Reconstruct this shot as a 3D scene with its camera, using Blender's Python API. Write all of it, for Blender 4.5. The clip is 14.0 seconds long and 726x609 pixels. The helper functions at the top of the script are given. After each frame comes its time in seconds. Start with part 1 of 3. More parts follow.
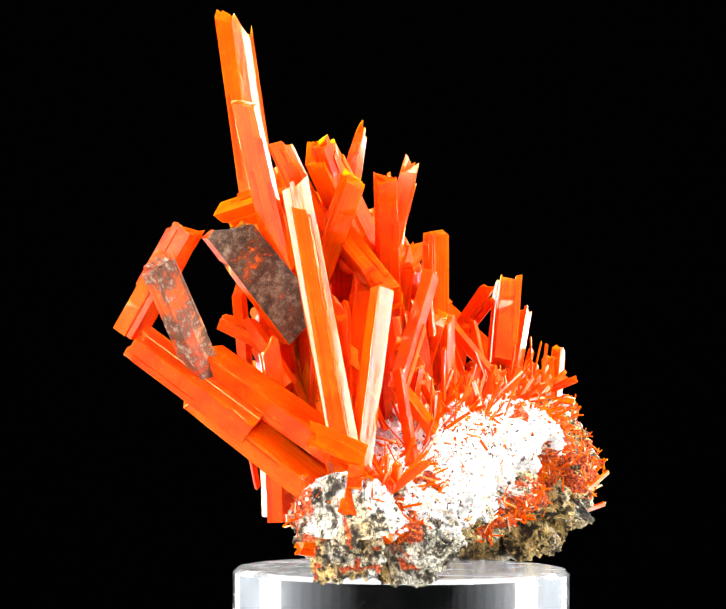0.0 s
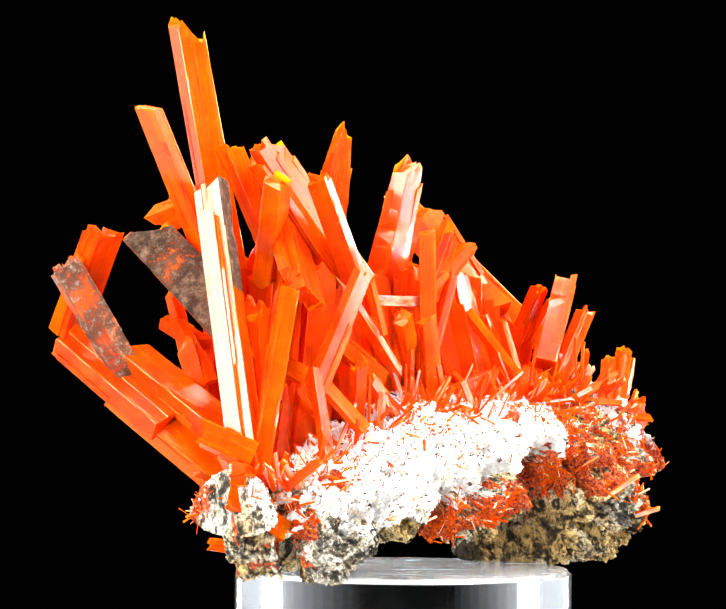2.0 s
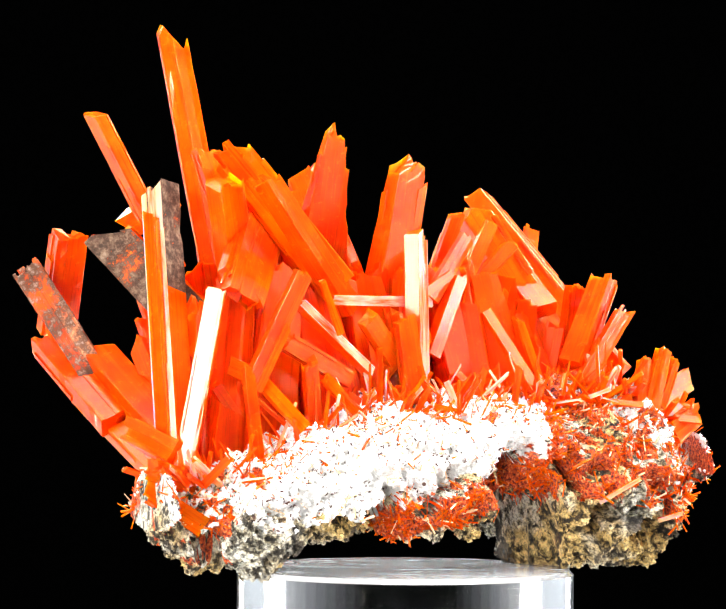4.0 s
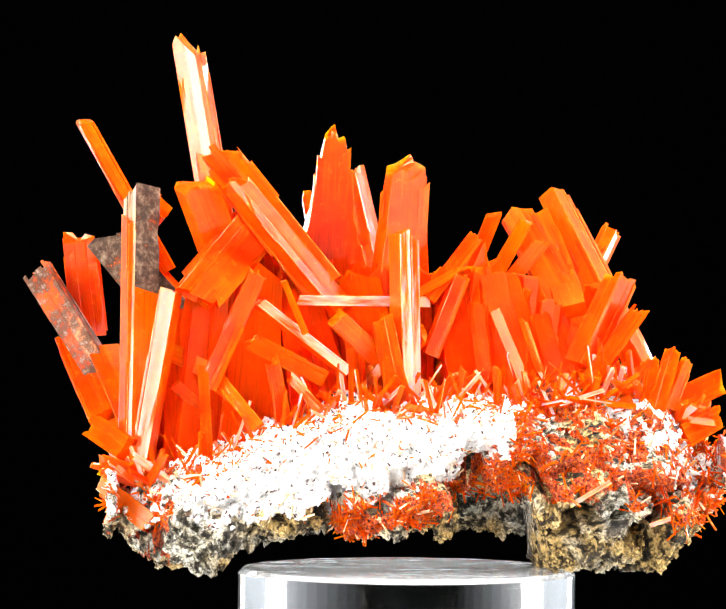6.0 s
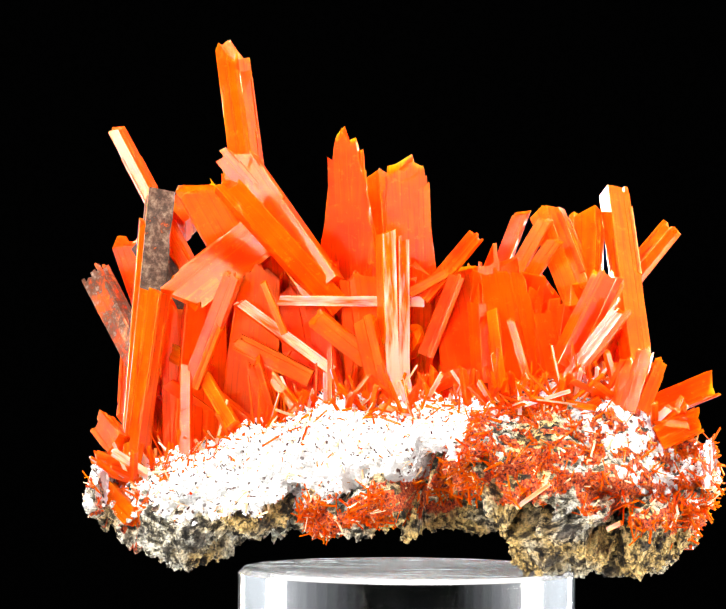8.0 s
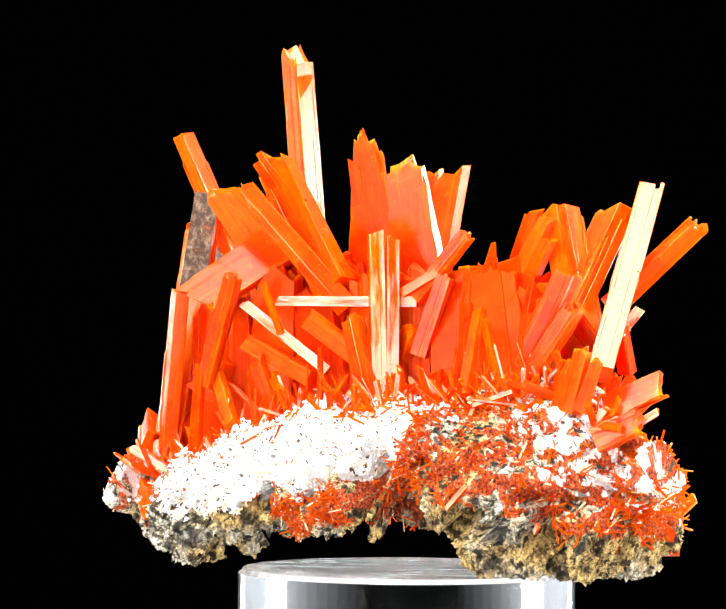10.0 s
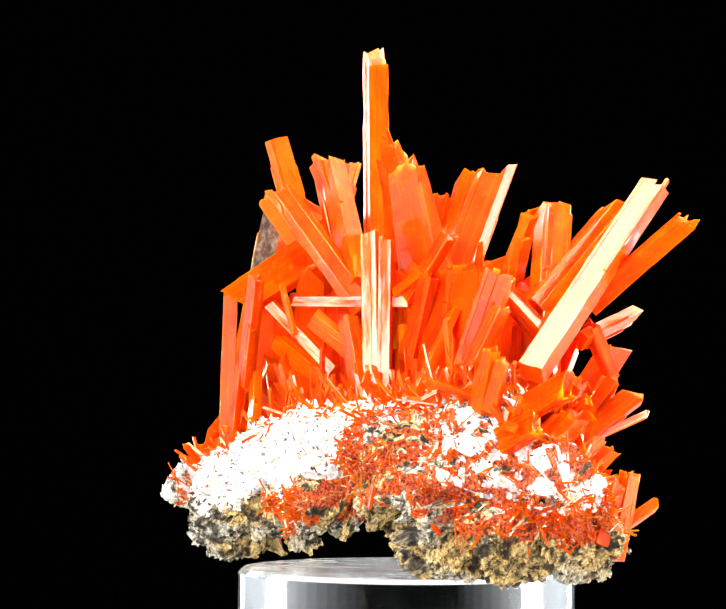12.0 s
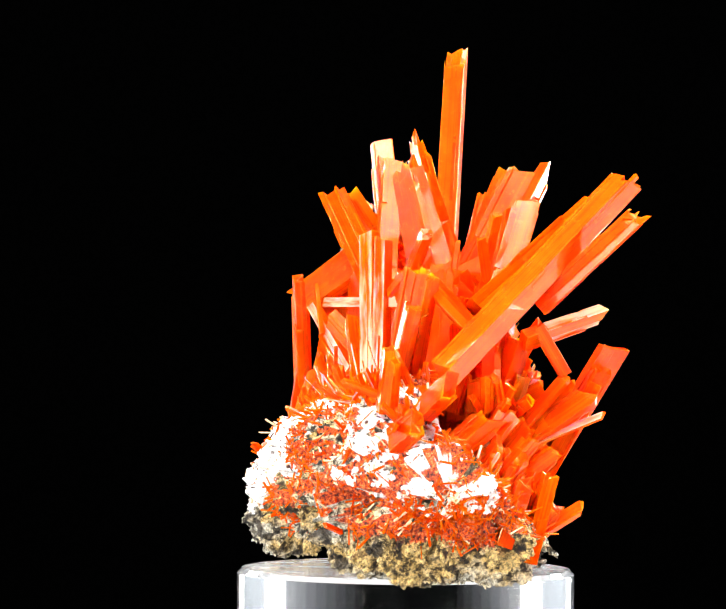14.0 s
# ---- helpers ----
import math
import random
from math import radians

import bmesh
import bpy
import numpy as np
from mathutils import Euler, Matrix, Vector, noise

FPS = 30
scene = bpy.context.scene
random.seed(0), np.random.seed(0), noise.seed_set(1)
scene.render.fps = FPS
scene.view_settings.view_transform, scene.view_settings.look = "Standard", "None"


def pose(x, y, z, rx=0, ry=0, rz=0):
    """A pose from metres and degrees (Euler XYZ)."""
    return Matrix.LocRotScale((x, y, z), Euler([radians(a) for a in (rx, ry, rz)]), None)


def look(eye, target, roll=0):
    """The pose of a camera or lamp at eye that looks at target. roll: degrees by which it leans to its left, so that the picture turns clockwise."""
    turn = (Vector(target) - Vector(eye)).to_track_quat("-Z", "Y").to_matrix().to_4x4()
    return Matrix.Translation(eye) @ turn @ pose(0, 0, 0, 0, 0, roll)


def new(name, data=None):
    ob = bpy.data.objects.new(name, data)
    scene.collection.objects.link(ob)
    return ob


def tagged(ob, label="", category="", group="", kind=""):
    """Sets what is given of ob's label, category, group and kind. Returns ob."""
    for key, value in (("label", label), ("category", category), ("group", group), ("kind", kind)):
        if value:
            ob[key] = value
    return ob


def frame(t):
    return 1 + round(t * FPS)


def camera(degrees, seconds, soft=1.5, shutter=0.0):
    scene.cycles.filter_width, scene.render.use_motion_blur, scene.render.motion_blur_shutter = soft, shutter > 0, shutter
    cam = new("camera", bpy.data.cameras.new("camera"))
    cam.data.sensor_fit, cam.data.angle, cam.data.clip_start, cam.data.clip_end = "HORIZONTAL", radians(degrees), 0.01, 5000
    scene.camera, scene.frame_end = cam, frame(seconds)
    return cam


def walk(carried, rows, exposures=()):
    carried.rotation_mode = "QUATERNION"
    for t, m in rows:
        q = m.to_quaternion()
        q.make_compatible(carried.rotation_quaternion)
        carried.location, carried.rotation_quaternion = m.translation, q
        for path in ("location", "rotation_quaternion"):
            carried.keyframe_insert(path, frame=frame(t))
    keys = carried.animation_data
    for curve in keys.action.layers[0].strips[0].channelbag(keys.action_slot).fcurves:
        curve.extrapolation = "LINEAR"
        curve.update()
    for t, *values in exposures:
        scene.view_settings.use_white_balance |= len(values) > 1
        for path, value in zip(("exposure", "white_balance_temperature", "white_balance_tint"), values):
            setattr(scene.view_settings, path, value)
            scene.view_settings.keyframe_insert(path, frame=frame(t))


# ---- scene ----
cam = camera(12.12, 14.0, soft=1.5)
EYE = pose(0, -0.5078, 0.0945, 90.514, 0, 0.762) @ pose(0, 0, 0, 0, 0, 0.407)
walk(cam, [(0, EYE), (14, EYE)])

# ---- world, lights, exposure ----
world = bpy.data.worlds.new("studio")
scene.world = world
world.use_nodes = True
world.node_tree.nodes["Background"].inputs[0].default_value = (0.5, 0.55, 0.6, 1)
world.node_tree.nodes["Background"].inputs[1].default_value = 0.0
scene.view_settings.exposure = 0.0


def softbox(name, eye, aim, w, h, watts, colour=(1, 1, 1)):
    d = bpy.data.lights.new(name, "AREA")
    d.shape, d.size, d.size_y, d.energy, d.color = "RECTANGLE", w, h, watts, colour
    ob = new(name, d)
    ob.matrix_world = look(eye, aim)
    return ob


MID = (0, 0, 0.1)
softbox("softbox_left", (-0.40, -0.40, 0.20), MID, 0.28, 0.32, 5.3, (1, 0.98, 0.95))
softbox("softbox_right", (0.47, -0.10, 0.18), MID, 0.20, 0.30, 3.8, (1, 0.98, 0.95))
softbox("softbox_top", (0.06, -0.10, 0.48), MID, 0.46, 0.30, 5.7, (1, 0.99, 0.97))
softbox("softbox_front", (-0.20, -0.80, 0.16), MID, 0.22, 0.16, 3.5, (1, 0.99, 0.97))
softbox("softbox_back_left", (-0.27, 0.42, 0.14), MID, 0.08, 0.34, 2.8, (1, 0.96, 0.86))
softbox("softbox_back_right", (0.28, 0.40, 0.14), MID, 0.08, 0.34, 2.8, (0.96, 0.98, 1.0))

# ---- materials ----


def node_mat(name):
    m = bpy.data.materials.new(name)
    m.use_nodes = True
    nt = m.node_tree
    return m, nt, nt.nodes["Principled BSDF"]


def link(nt, a, b):
    nt.links.new(a, b)


def tex_noise(nt, vec, scale, detail=4, rough=0.6, dist=0.0):
    n = nt.nodes.new("ShaderNodeTexNoise")
    n.inputs["Scale"].default_value, n.inputs["Detail"].default_value = scale, detail
    n.inputs["Roughness"].default_value, n.inputs["Distortion"].default_value = rough, dist
    if vec is not None:
        link(nt, vec, n.inputs["Vector"])
    return n


def ramp(nt, fac, stops):
    r = nt.nodes.new("ShaderNodeValToRGB")
    while len(r.color_ramp.elements) < len(stops):
        r.color_ramp.elements.new(0.5)
    for e, (p, c) in zip(r.color_ramp.elements, stops):
        e.position, e.color = p, (*c, 1)
    link(nt, fac, r.inputs["Fac"])
    return r


def mix_col(nt, fac, a, b, mode="MIX"):
    n = nt.nodes.new("ShaderNodeMix")
    n.data_type, n.blend_type = "RGBA", mode
    for v, s in ((fac, n.inputs[0]), (a, n.inputs[6]), (b, n.inputs[7])):
        if hasattr(v, "links"):
            link(nt, v, s)
        elif isinstance(v, tuple):
            s.default_value = (*v, 1)
        else:
            s.default_value = v
    return n.outputs[2]


def stretched(nt, sx, sy, sz):
    tc = nt.nodes.new("ShaderNodeTexCoord")
    mp = nt.nodes.new("ShaderNodeMapping")
    mp.inputs["Scale"].default_value = (sx, sy, sz)
    link(nt, tc.outputs["Object"], mp.inputs["Vector"])
    return mp.outputs["Vector"]


def crystal_mat(name, stain=0.0, lean=0.30, frost_glare=0.02, ior=1.44, matt=0.11, relief=0.12, warm=1.0):
    """Orange-red lead chromate: bright adamantine lustre, light passes through thin prisms, fine lengthwise grooves."""
    m, nt, bs = node_mat(name)
    info = nt.nodes.new("ShaderNodeObjectInfo")
    geo = nt.nodes.new("ShaderNodeNewGeometry")
    lengthwise = stretched(nt, 1400, 1400, 40)
    plain = stretched(nt, 1, 1, 1)
    grooves = tex_noise(nt, lengthwise, 1.0, 3, 0.55)
    cloud = tex_noise(nt, plain, 160, 3, 0.6)
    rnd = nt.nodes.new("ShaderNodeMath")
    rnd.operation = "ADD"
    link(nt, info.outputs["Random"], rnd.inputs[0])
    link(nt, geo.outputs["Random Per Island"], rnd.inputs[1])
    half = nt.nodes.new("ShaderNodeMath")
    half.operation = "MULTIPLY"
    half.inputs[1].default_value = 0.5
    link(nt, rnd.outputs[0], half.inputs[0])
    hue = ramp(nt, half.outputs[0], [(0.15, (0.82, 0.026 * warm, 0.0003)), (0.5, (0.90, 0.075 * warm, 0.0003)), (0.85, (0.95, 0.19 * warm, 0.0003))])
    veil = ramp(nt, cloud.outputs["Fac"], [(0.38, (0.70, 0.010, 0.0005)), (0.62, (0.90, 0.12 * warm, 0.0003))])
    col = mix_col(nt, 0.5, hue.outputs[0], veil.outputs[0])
    streak = ramp(nt, grooves.outputs["Fac"], [(0.56, (0, 0, 0)), (0.72, (1, 1, 1))])
    pale = nt.nodes.new("ShaderNodeMath")
    pale.operation = "MULTIPLY"
    pale.inputs[1].default_value = 0.4
    link(nt, streak.outputs[0], pale.inputs[0])
    col = mix_col(nt, pale.outputs[0], col, (0.95, 0.26 * warm, 0.006))
    hair = tex_noise(nt, stretched(nt, 3600, 3600, 70), 1.0, 2, 0.5)
    lines = ramp(nt, hair.outputs["Fac"], [(0.36, (1, 1, 1)), (0.47, (0, 0, 0))])
    soft_lines = nt.nodes.new("ShaderNodeMath")
    soft_lines.operation = "MULTIPLY"
    soft_lines.inputs[1].default_value = 0.5
    link(nt, lines.outputs[0], soft_lines.inputs[0])
    col = mix_col(nt, soft_lines.outputs[0], col, (0.50, 0.025, 0.004))
    chips = tex_noise(nt, plain, 900, 4, 0.7)
    chip = ramp(nt, chips.outputs["Fac"], [(0.59, (0, 0, 0)), (0.67, (0.35, 0.35, 0.35))])
    col = mix_col(nt, chip.outputs[0], col, (0.94, 0.34 * warm, 0.02))
    # frosted bloom in long patches; over a few whole faces it paints their glare
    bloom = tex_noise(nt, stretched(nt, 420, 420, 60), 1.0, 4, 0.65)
    lo = 0.72 - 0.6 * frost_glare
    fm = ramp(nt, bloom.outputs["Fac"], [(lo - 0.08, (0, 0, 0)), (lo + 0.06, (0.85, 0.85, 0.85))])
    col = mix_col(nt, fm.outputs[0], col, (0.93, 0.30 + 0.75 * frost_glare, 0.01 + 1.0 * frost_glare))
    rough = matt
    if stain:
        spots = tex_noise(nt, plain, 700, 6, 0.78)
        blot = tex_noise(nt, plain, 110, 3, 0.6)
        sm = nt.nodes.new("ShaderNodeMath")
        sm.operation = "ADD"
        link(nt, spots.outputs["Fac"], sm.inputs[0])
        link(nt, blot.outputs["Fac"], sm.inputs[1])
        cut = 1.35 - 0.7 * stain
        mask = ramp(nt, sm.outputs[0], [(max(0.0, cut / 2 - 0.02), (0, 0, 0)), (min(1.0, cut / 2 + 0.05), (1, 1, 1))])
        half2 = nt.nodes.new("ShaderNodeMath")
        half2.operation = "MULTIPLY"
        half2.inputs[1].default_value = 0.5
        link(nt, sm.outputs[0], half2.inputs[0])
        link(nt, half2.outputs[0], mask.inputs["Fac"])
        crustcol = ramp(nt, spots.outputs["Fac"], [(0.42, (0.03, 0.02, 0.012)), (0.53, (0.11, 0.05, 0.03)), (0.64, (0.42, 0.27, 0.20))] if stain < 0.8 else [(0.40, (0.010, 0.007, 0.005)), (0.48, (0.05, 0.026, 0.016)), (0.55, (0.12, 0.072, 0.045)), (0.68, (0.26, 0.18, 0.12))])
        col = mix_col(nt, mask.outputs[0], col, crustcol.outputs[0])
        rough = 0.6
    link(nt, col, bs.inputs["Base Color"])
    bs.inputs["IOR"].default_value = 1.5 if stain else ior
    bs.inputs["Specular Tint"].default_value = (1.0, 0.82, 0.66, 1) if warm == 1 else (1.0, 0.5, 0.25, 1)
    rr = nt.nodes.new("ShaderNodeMapRange")
    rr.inputs["To Min"].default_value, rr.inputs["To Max"].default_value = rough * 0.6, rough * 1.7
    link(nt, cloud.outputs["Fac"], rr.inputs["Value"])
    link(nt, rr.outputs[0], bs.inputs["Roughness"])
    if not stain:
        # light soaks in and comes out again nearby, red the farthest
        bs.inputs["Subsurface Weight"].default_value = 0.7
        bs.inputs["Subsurface Radius"].default_value = (1.0, 0.22, 0.02)
        bs.inputs["Subsurface Scale"].default_value = 0.0022
    bump = nt.nodes.new("ShaderNodeBump")
    bump.inputs["Strength"].default_value, bump.inputs["Distance"].default_value = relief, 0.0002
    both = nt.nodes.new("ShaderNodeMath")
    both.operation = "ADD"
    link(nt, grooves.outputs["Fac"], both.inputs[0])
    link(nt, hair.outputs["Fac"], both.inputs[1])
    dents = tex_noise(nt, stretched(nt, 800, 800, 70), 1.0, 3, 0.6)
    more = nt.nodes.new("ShaderNodeMath")
    more.operation = "MULTIPLY_ADD"
    more.inputs[1].default_value = 1.0
    link(nt, dents.outputs["Fac"], more.inputs[0])
    link(nt, both.outputs[0], more.inputs[2])
    link(nt, more.outputs[0], bump.inputs["Height"])
    link(nt, bump.outputs[0], bs.inputs["Normal"])
    tr = nt.nodes.new("ShaderNodeBsdfTranslucent")
    glow = mix_col(nt, 0.6, col, (1.0, 0.27 * warm, 0.0005))
    link(nt, glow, tr.inputs["Color"])
    mx = nt.nodes.new("ShaderNodeMixShader")
    mx.inputs[0].default_value = lean
    link(nt, bs.outputs[0], mx.inputs[1])
    link(nt, tr.outputs[0], mx.inputs[2])
    link(nt, mx.outputs[0], nt.nodes["Material Output"].inputs["Surface"])
    return m


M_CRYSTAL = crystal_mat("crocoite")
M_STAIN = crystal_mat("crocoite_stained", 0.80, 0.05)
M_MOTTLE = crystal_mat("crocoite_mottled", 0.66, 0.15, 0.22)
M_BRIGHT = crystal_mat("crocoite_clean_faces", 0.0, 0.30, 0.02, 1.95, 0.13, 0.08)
# buried crystals: redder, duller copy with the cluster's inner shade put into its colour
M_DEEP = crystal_mat("crocoite_heart_shade", 0.0, 0.36, 0.0, 1.28, 0.2, 0.10, 0.55)
M_FROST_GLARE = crystal_mat("crocoite_frost_glare", 0.0, 0.25, 0.44)


def rock_mat():
    """Limonite rock, with a white mineral crust and red druse where the two coverage attributes say so."""
    m, nt, bs = node_mat("crusted_rock")
    v = stretched(nt, 1, 1, 1)
    fine = tex_noise(nt, v, 620, 8, 0.74)
    grain = tex_noise(nt, v, 2200, 4, 0.7)
    wide = tex_noise(nt, v, 75, 3, 0.6)
    # stone tones; the near-black end also paints in crevice shade
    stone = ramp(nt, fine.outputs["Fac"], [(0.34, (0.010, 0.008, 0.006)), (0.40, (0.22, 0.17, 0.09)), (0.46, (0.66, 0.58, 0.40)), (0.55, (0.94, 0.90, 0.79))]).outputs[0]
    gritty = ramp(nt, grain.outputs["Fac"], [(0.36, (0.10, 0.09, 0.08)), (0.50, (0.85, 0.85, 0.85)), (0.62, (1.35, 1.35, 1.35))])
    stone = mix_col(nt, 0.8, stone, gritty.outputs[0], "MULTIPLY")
    # shade of pits and cavities, painted into the stone colour by noise
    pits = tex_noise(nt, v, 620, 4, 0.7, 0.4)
    hollow_shade = ramp(nt, pits.outputs["Fac"], [(0.43, (0.045, 0.035, 0.03)), (0.50, (1, 1, 1))])
    stone = mix_col(nt, 0.9, stone, hollow_shade.outputs[0], "MULTIPLY")
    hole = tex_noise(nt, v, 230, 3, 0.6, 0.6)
    cavity_shade = ramp(nt, hole.outputs["Fac"], [(0.39, (0.05, 0.035, 0.03)), (0.46, (1, 1, 1))])
    stone = mix_col(nt, 0.9, stone, cavity_shade.outputs[0], "MULTIPLY")
    patch = ramp(nt, wide.outputs["Fac"], [(0.45, (0, 0, 0)), (0.58, (0.85, 0.85, 0.85))])
    ochre = mix_col(nt, 1.0, stone, (1.0, 0.70, 0.22), "MULTIPLY")
    stone = mix_col(nt, patch.outputs[0], stone, ochre)
    rust = tex_noise(nt, v, 150, 4, 0.7)
    rp = ramp(nt, rust.outputs["Fac"], [(0.60, (0, 0, 0)), (0.70, (0.8, 0.8, 0.8))])
    stone = mix_col(nt, rp.outputs[0], stone, (0.11, 0.02, 0.012))
    white = ramp(nt, grain.outputs["Fac"], [(0.30, (0.30, 0.22, 0.17)), (0.37, (0.88, 0.86, 0.83)), (0.6, (0.94, 0.93, 0.92))]).outputs[0]
    specks = nt.nodes.new("ShaderNodeTexVoronoi")
    specks.inputs["Scale"].default_value = 560
    link(nt, v, specks.inputs["Vector"])
    sp = ramp(nt, specks.outputs["Distance"], [(0.14, (1, 1, 1)), (0.22, (0, 0, 0))])
    gate = ramp(nt, rust.outputs["Fac"], [(0.42, (0, 0, 0)), (0.52, (1, 1, 1))])
    white = mix_col(nt, mix_col(nt, 1.0, sp.outputs[0], gate.outputs[0], "MULTIPLY"), white, (0.10, 0.04, 0.025))
    # red druse; its dark end paints the shade in gaps between needles
    red = ramp(nt, grain.outputs["Fac"], [(0.38, (0.03, 0.006, 0.004)), (0.46, (0.45, 0.035, 0.005)), (0.56, (0.85, 0.13, 0.010)), (0.68, (0.92, 0.40, 0.16))]).outputs[0]
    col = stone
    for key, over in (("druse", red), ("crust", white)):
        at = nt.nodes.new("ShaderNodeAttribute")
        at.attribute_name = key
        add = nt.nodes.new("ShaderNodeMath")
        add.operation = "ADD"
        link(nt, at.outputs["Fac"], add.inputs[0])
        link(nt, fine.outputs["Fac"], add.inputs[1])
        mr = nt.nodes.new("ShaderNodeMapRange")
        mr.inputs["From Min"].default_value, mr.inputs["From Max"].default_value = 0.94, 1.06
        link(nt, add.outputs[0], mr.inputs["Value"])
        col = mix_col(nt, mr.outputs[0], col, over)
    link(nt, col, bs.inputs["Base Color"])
    bs.inputs["Roughness"].default_value = 0.75
    hgt = nt.nodes.new("ShaderNodeMath")
    hgt.operation = "ADD"
    link(nt, fine.outputs["Fac"], hgt.inputs[0])
    link(nt, grain.outputs["Fac"], hgt.inputs[1])
    b = nt.nodes.new("ShaderNodeBump")
    b.inputs["Strength"].default_value, b.inputs["Distance"].default_value = 1.0, 0.0007
    link(nt, hgt.outputs[0], b.inputs["Height"])
    link(nt, b.outputs[0], bs.inputs["Normal"])
    return m


M_ROCK = rock_mat()


def plain_mat(name, col, rough, grain=0.3):
    m, nt, bs = node_mat(name)
    v = stretched(nt, 1, 1, 1)
    n = tex_noise(nt, v, 300, 4, 0.6)
    lo, hi = tuple(c * (1 - grain) for c in col), tuple(c * (1 + grain) for c in col)
    link(nt, ramp(nt, n.outputs["Fac"], [(0.3, lo), (0.7, hi)]).outputs[0], bs.inputs["Base Color"])
    bs.inputs["Roughness"].default_value = rough
    bs.inputs["Specular IOR Level"].default_value = 0.0 if rough >= 1 else 0.1
    return m


M_VELVET = plain_mat("black_velvet", (0.0006, 0.0006, 0.0006), 1.0)
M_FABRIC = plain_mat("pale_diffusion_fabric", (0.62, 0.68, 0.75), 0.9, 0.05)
# these greys stand in for light fading towards the backdrop
FALLOFF_GREYS = [plain_mat("falloff_grey", (0.92 * v, 0.97 * v, 1.05 * v), 0.95, 0.08) for v in (0.03, 0.07, 0.12, 0.18, 0.25, 0.33, 0.42, 0.50, 0.58)]
M_TABLE = plain_mat("grey_bounce_table", (0.38, 0.38, 0.38), 0.6, 0.06)
M_PAD = plain_mat("white_bounce_pad", (0.82, 0.83, 0.85), 0.9, 0.08)
M_NEEDLE_PALE = plain_mat("pale_needle", (0.84, 0.55, 0.32), 0.35)
M_NEEDLE_DARK = plain_mat("dark_needle", (0.06, 0.018, 0.012), 0.5)
M_CRUST = plain_mat("white_crust_grain", (0.90, 0.89, 0.87), 0.8, 0.05)

M_ACRYLIC, nt_a, bs_a = node_mat("clear_acrylic")
bs_a.inputs["Base Color"].default_value = (0.985, 0.99, 0.99, 1)
bs_a.inputs["Transmission Weight"].default_value = 1.0
bs_a.inputs["IOR"].default_value = 1.49
haze = tex_noise(nt_a, stretched(nt_a, 1, 1, 1), 90, 3, 0.6)
hz = nt_a.nodes.new("ShaderNodeMapRange")
hz.inputs["To Min"].default_value, hz.inputs["To Max"].default_value = 0.05, 0.11
link(nt_a, haze.outputs["Fac"], hz.inputs["Value"])
link(nt_a, hz.outputs[0], bs_a.inputs["Roughness"])

# the top of the block: scuffs, plus milky white standing in for its sheen
M_SCUFF_SHEEN, nt_s, bs_s = node_mat("scuffed_sheen_acrylic")
bs_s.inputs["Base Color"].default_value = (0.88, 0.91, 0.93, 1)
bs_s.inputs["IOR"].default_value = 1.49
scuffs = tex_noise(nt_s, stretched(nt_s, 60, 260, 1), 1.0, 5, 0.65, 0.6)
for key, lo, hi in (("Transmission Weight", 0.30, 0.95), ("Roughness", 0.08, 0.30)):
    wear = nt_s.nodes.new("ShaderNodeMapRange")
    wear.inputs["From Min"].default_value, wear.inputs["From Max"].default_value = 0.35, 0.62
    wear.inputs["To Min"].default_value, wear.inputs["To Max"].default_value = lo, hi
    link(nt_s, scuffs.outputs["Fac"], wear.inputs["Value"])
    link(nt_s, wear.outputs[0], bs_s.inputs[key])

# ---- the studio ----


def mesh_of(name, bm, mats):
    me = bpy.data.meshes.new(name)
    bm.to_mesh(me)
    bm.free()
    for m in mats:
        me.materials.append(m)
    return me


def part(name, bm, mats, parent, label=""):
    ob = new(name, mesh_of(name, bm, mats if isinstance(mats, tuple) else (mats,)))
    ob.parent = parent
    if label:
        tagged(ob, label)
    return ob


def slab(name, x0, x1, y0, y1, z0, z1, mat):
    bm = bmesh.new()
    bmesh.ops.create_cube(bm, size=1, matrix=Matrix.LocRotScale(((x0 + x1) / 2, (y0 + y1) / 2, (z0 + z1) / 2), None, (x1 - x0, y1 - y0, z1 - z0)))
    return tagged(new(name, mesh_of(name, bm, (mat,))), kind="structure")


def panel(name, a, b, z0, z1, mat, thick=0.01):
    """A standing screen from a to b in plan."""
    a, b = Vector((*a, 0)), Vector((*b, 0))
    m = Matrix.Translation((a + b) / 2 + Vector((0, 0, (z0 + z1) / 2))) @ Matrix.Rotation(math.atan2(b.y - a.y, b.x - a.x), 4, "Z")
    bm = bmesh.new()
    bmesh.ops.create_cube(bm, size=1, matrix=Matrix.Diagonal(((b - a).length, thick, z1 - z0, 1)))
    ob = tagged(new(name, mesh_of(name, bm, (mat,))), kind="structure")
    ob.matrix_world = m
    return ob


slab("floor", -1.6, 1.6, -1.6, 1.6, -0.73, -0.7, M_VELVET)
# unseen table, pale so that it bounces light up under the rock
slab("bounce_table", -0.55, 0.55, -0.42, 0.40, -0.021, -0.001, M_TABLE)
slab("backdrop", -0.19, 0.155, 1.0, 1.02, -0.7, 1.2, M_VELVET)
for name, x0, x1 in (("reflector_left", -0.19, -0.62), ("reflector_right", 0.155, 0.62)):
    # unseen screens whose strips grow paler outwards, painting a light falloff, then white fabric
    for n, felt in enumerate(FALLOFF_GREYS + [M_FABRIC]):
        k0, k1 = 0.06 * n, 0.06 * (n + 1) if n < len(FALLOFF_GREYS) else 1.0
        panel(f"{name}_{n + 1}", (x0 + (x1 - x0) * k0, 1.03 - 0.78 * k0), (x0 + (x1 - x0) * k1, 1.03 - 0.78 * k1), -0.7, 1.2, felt)
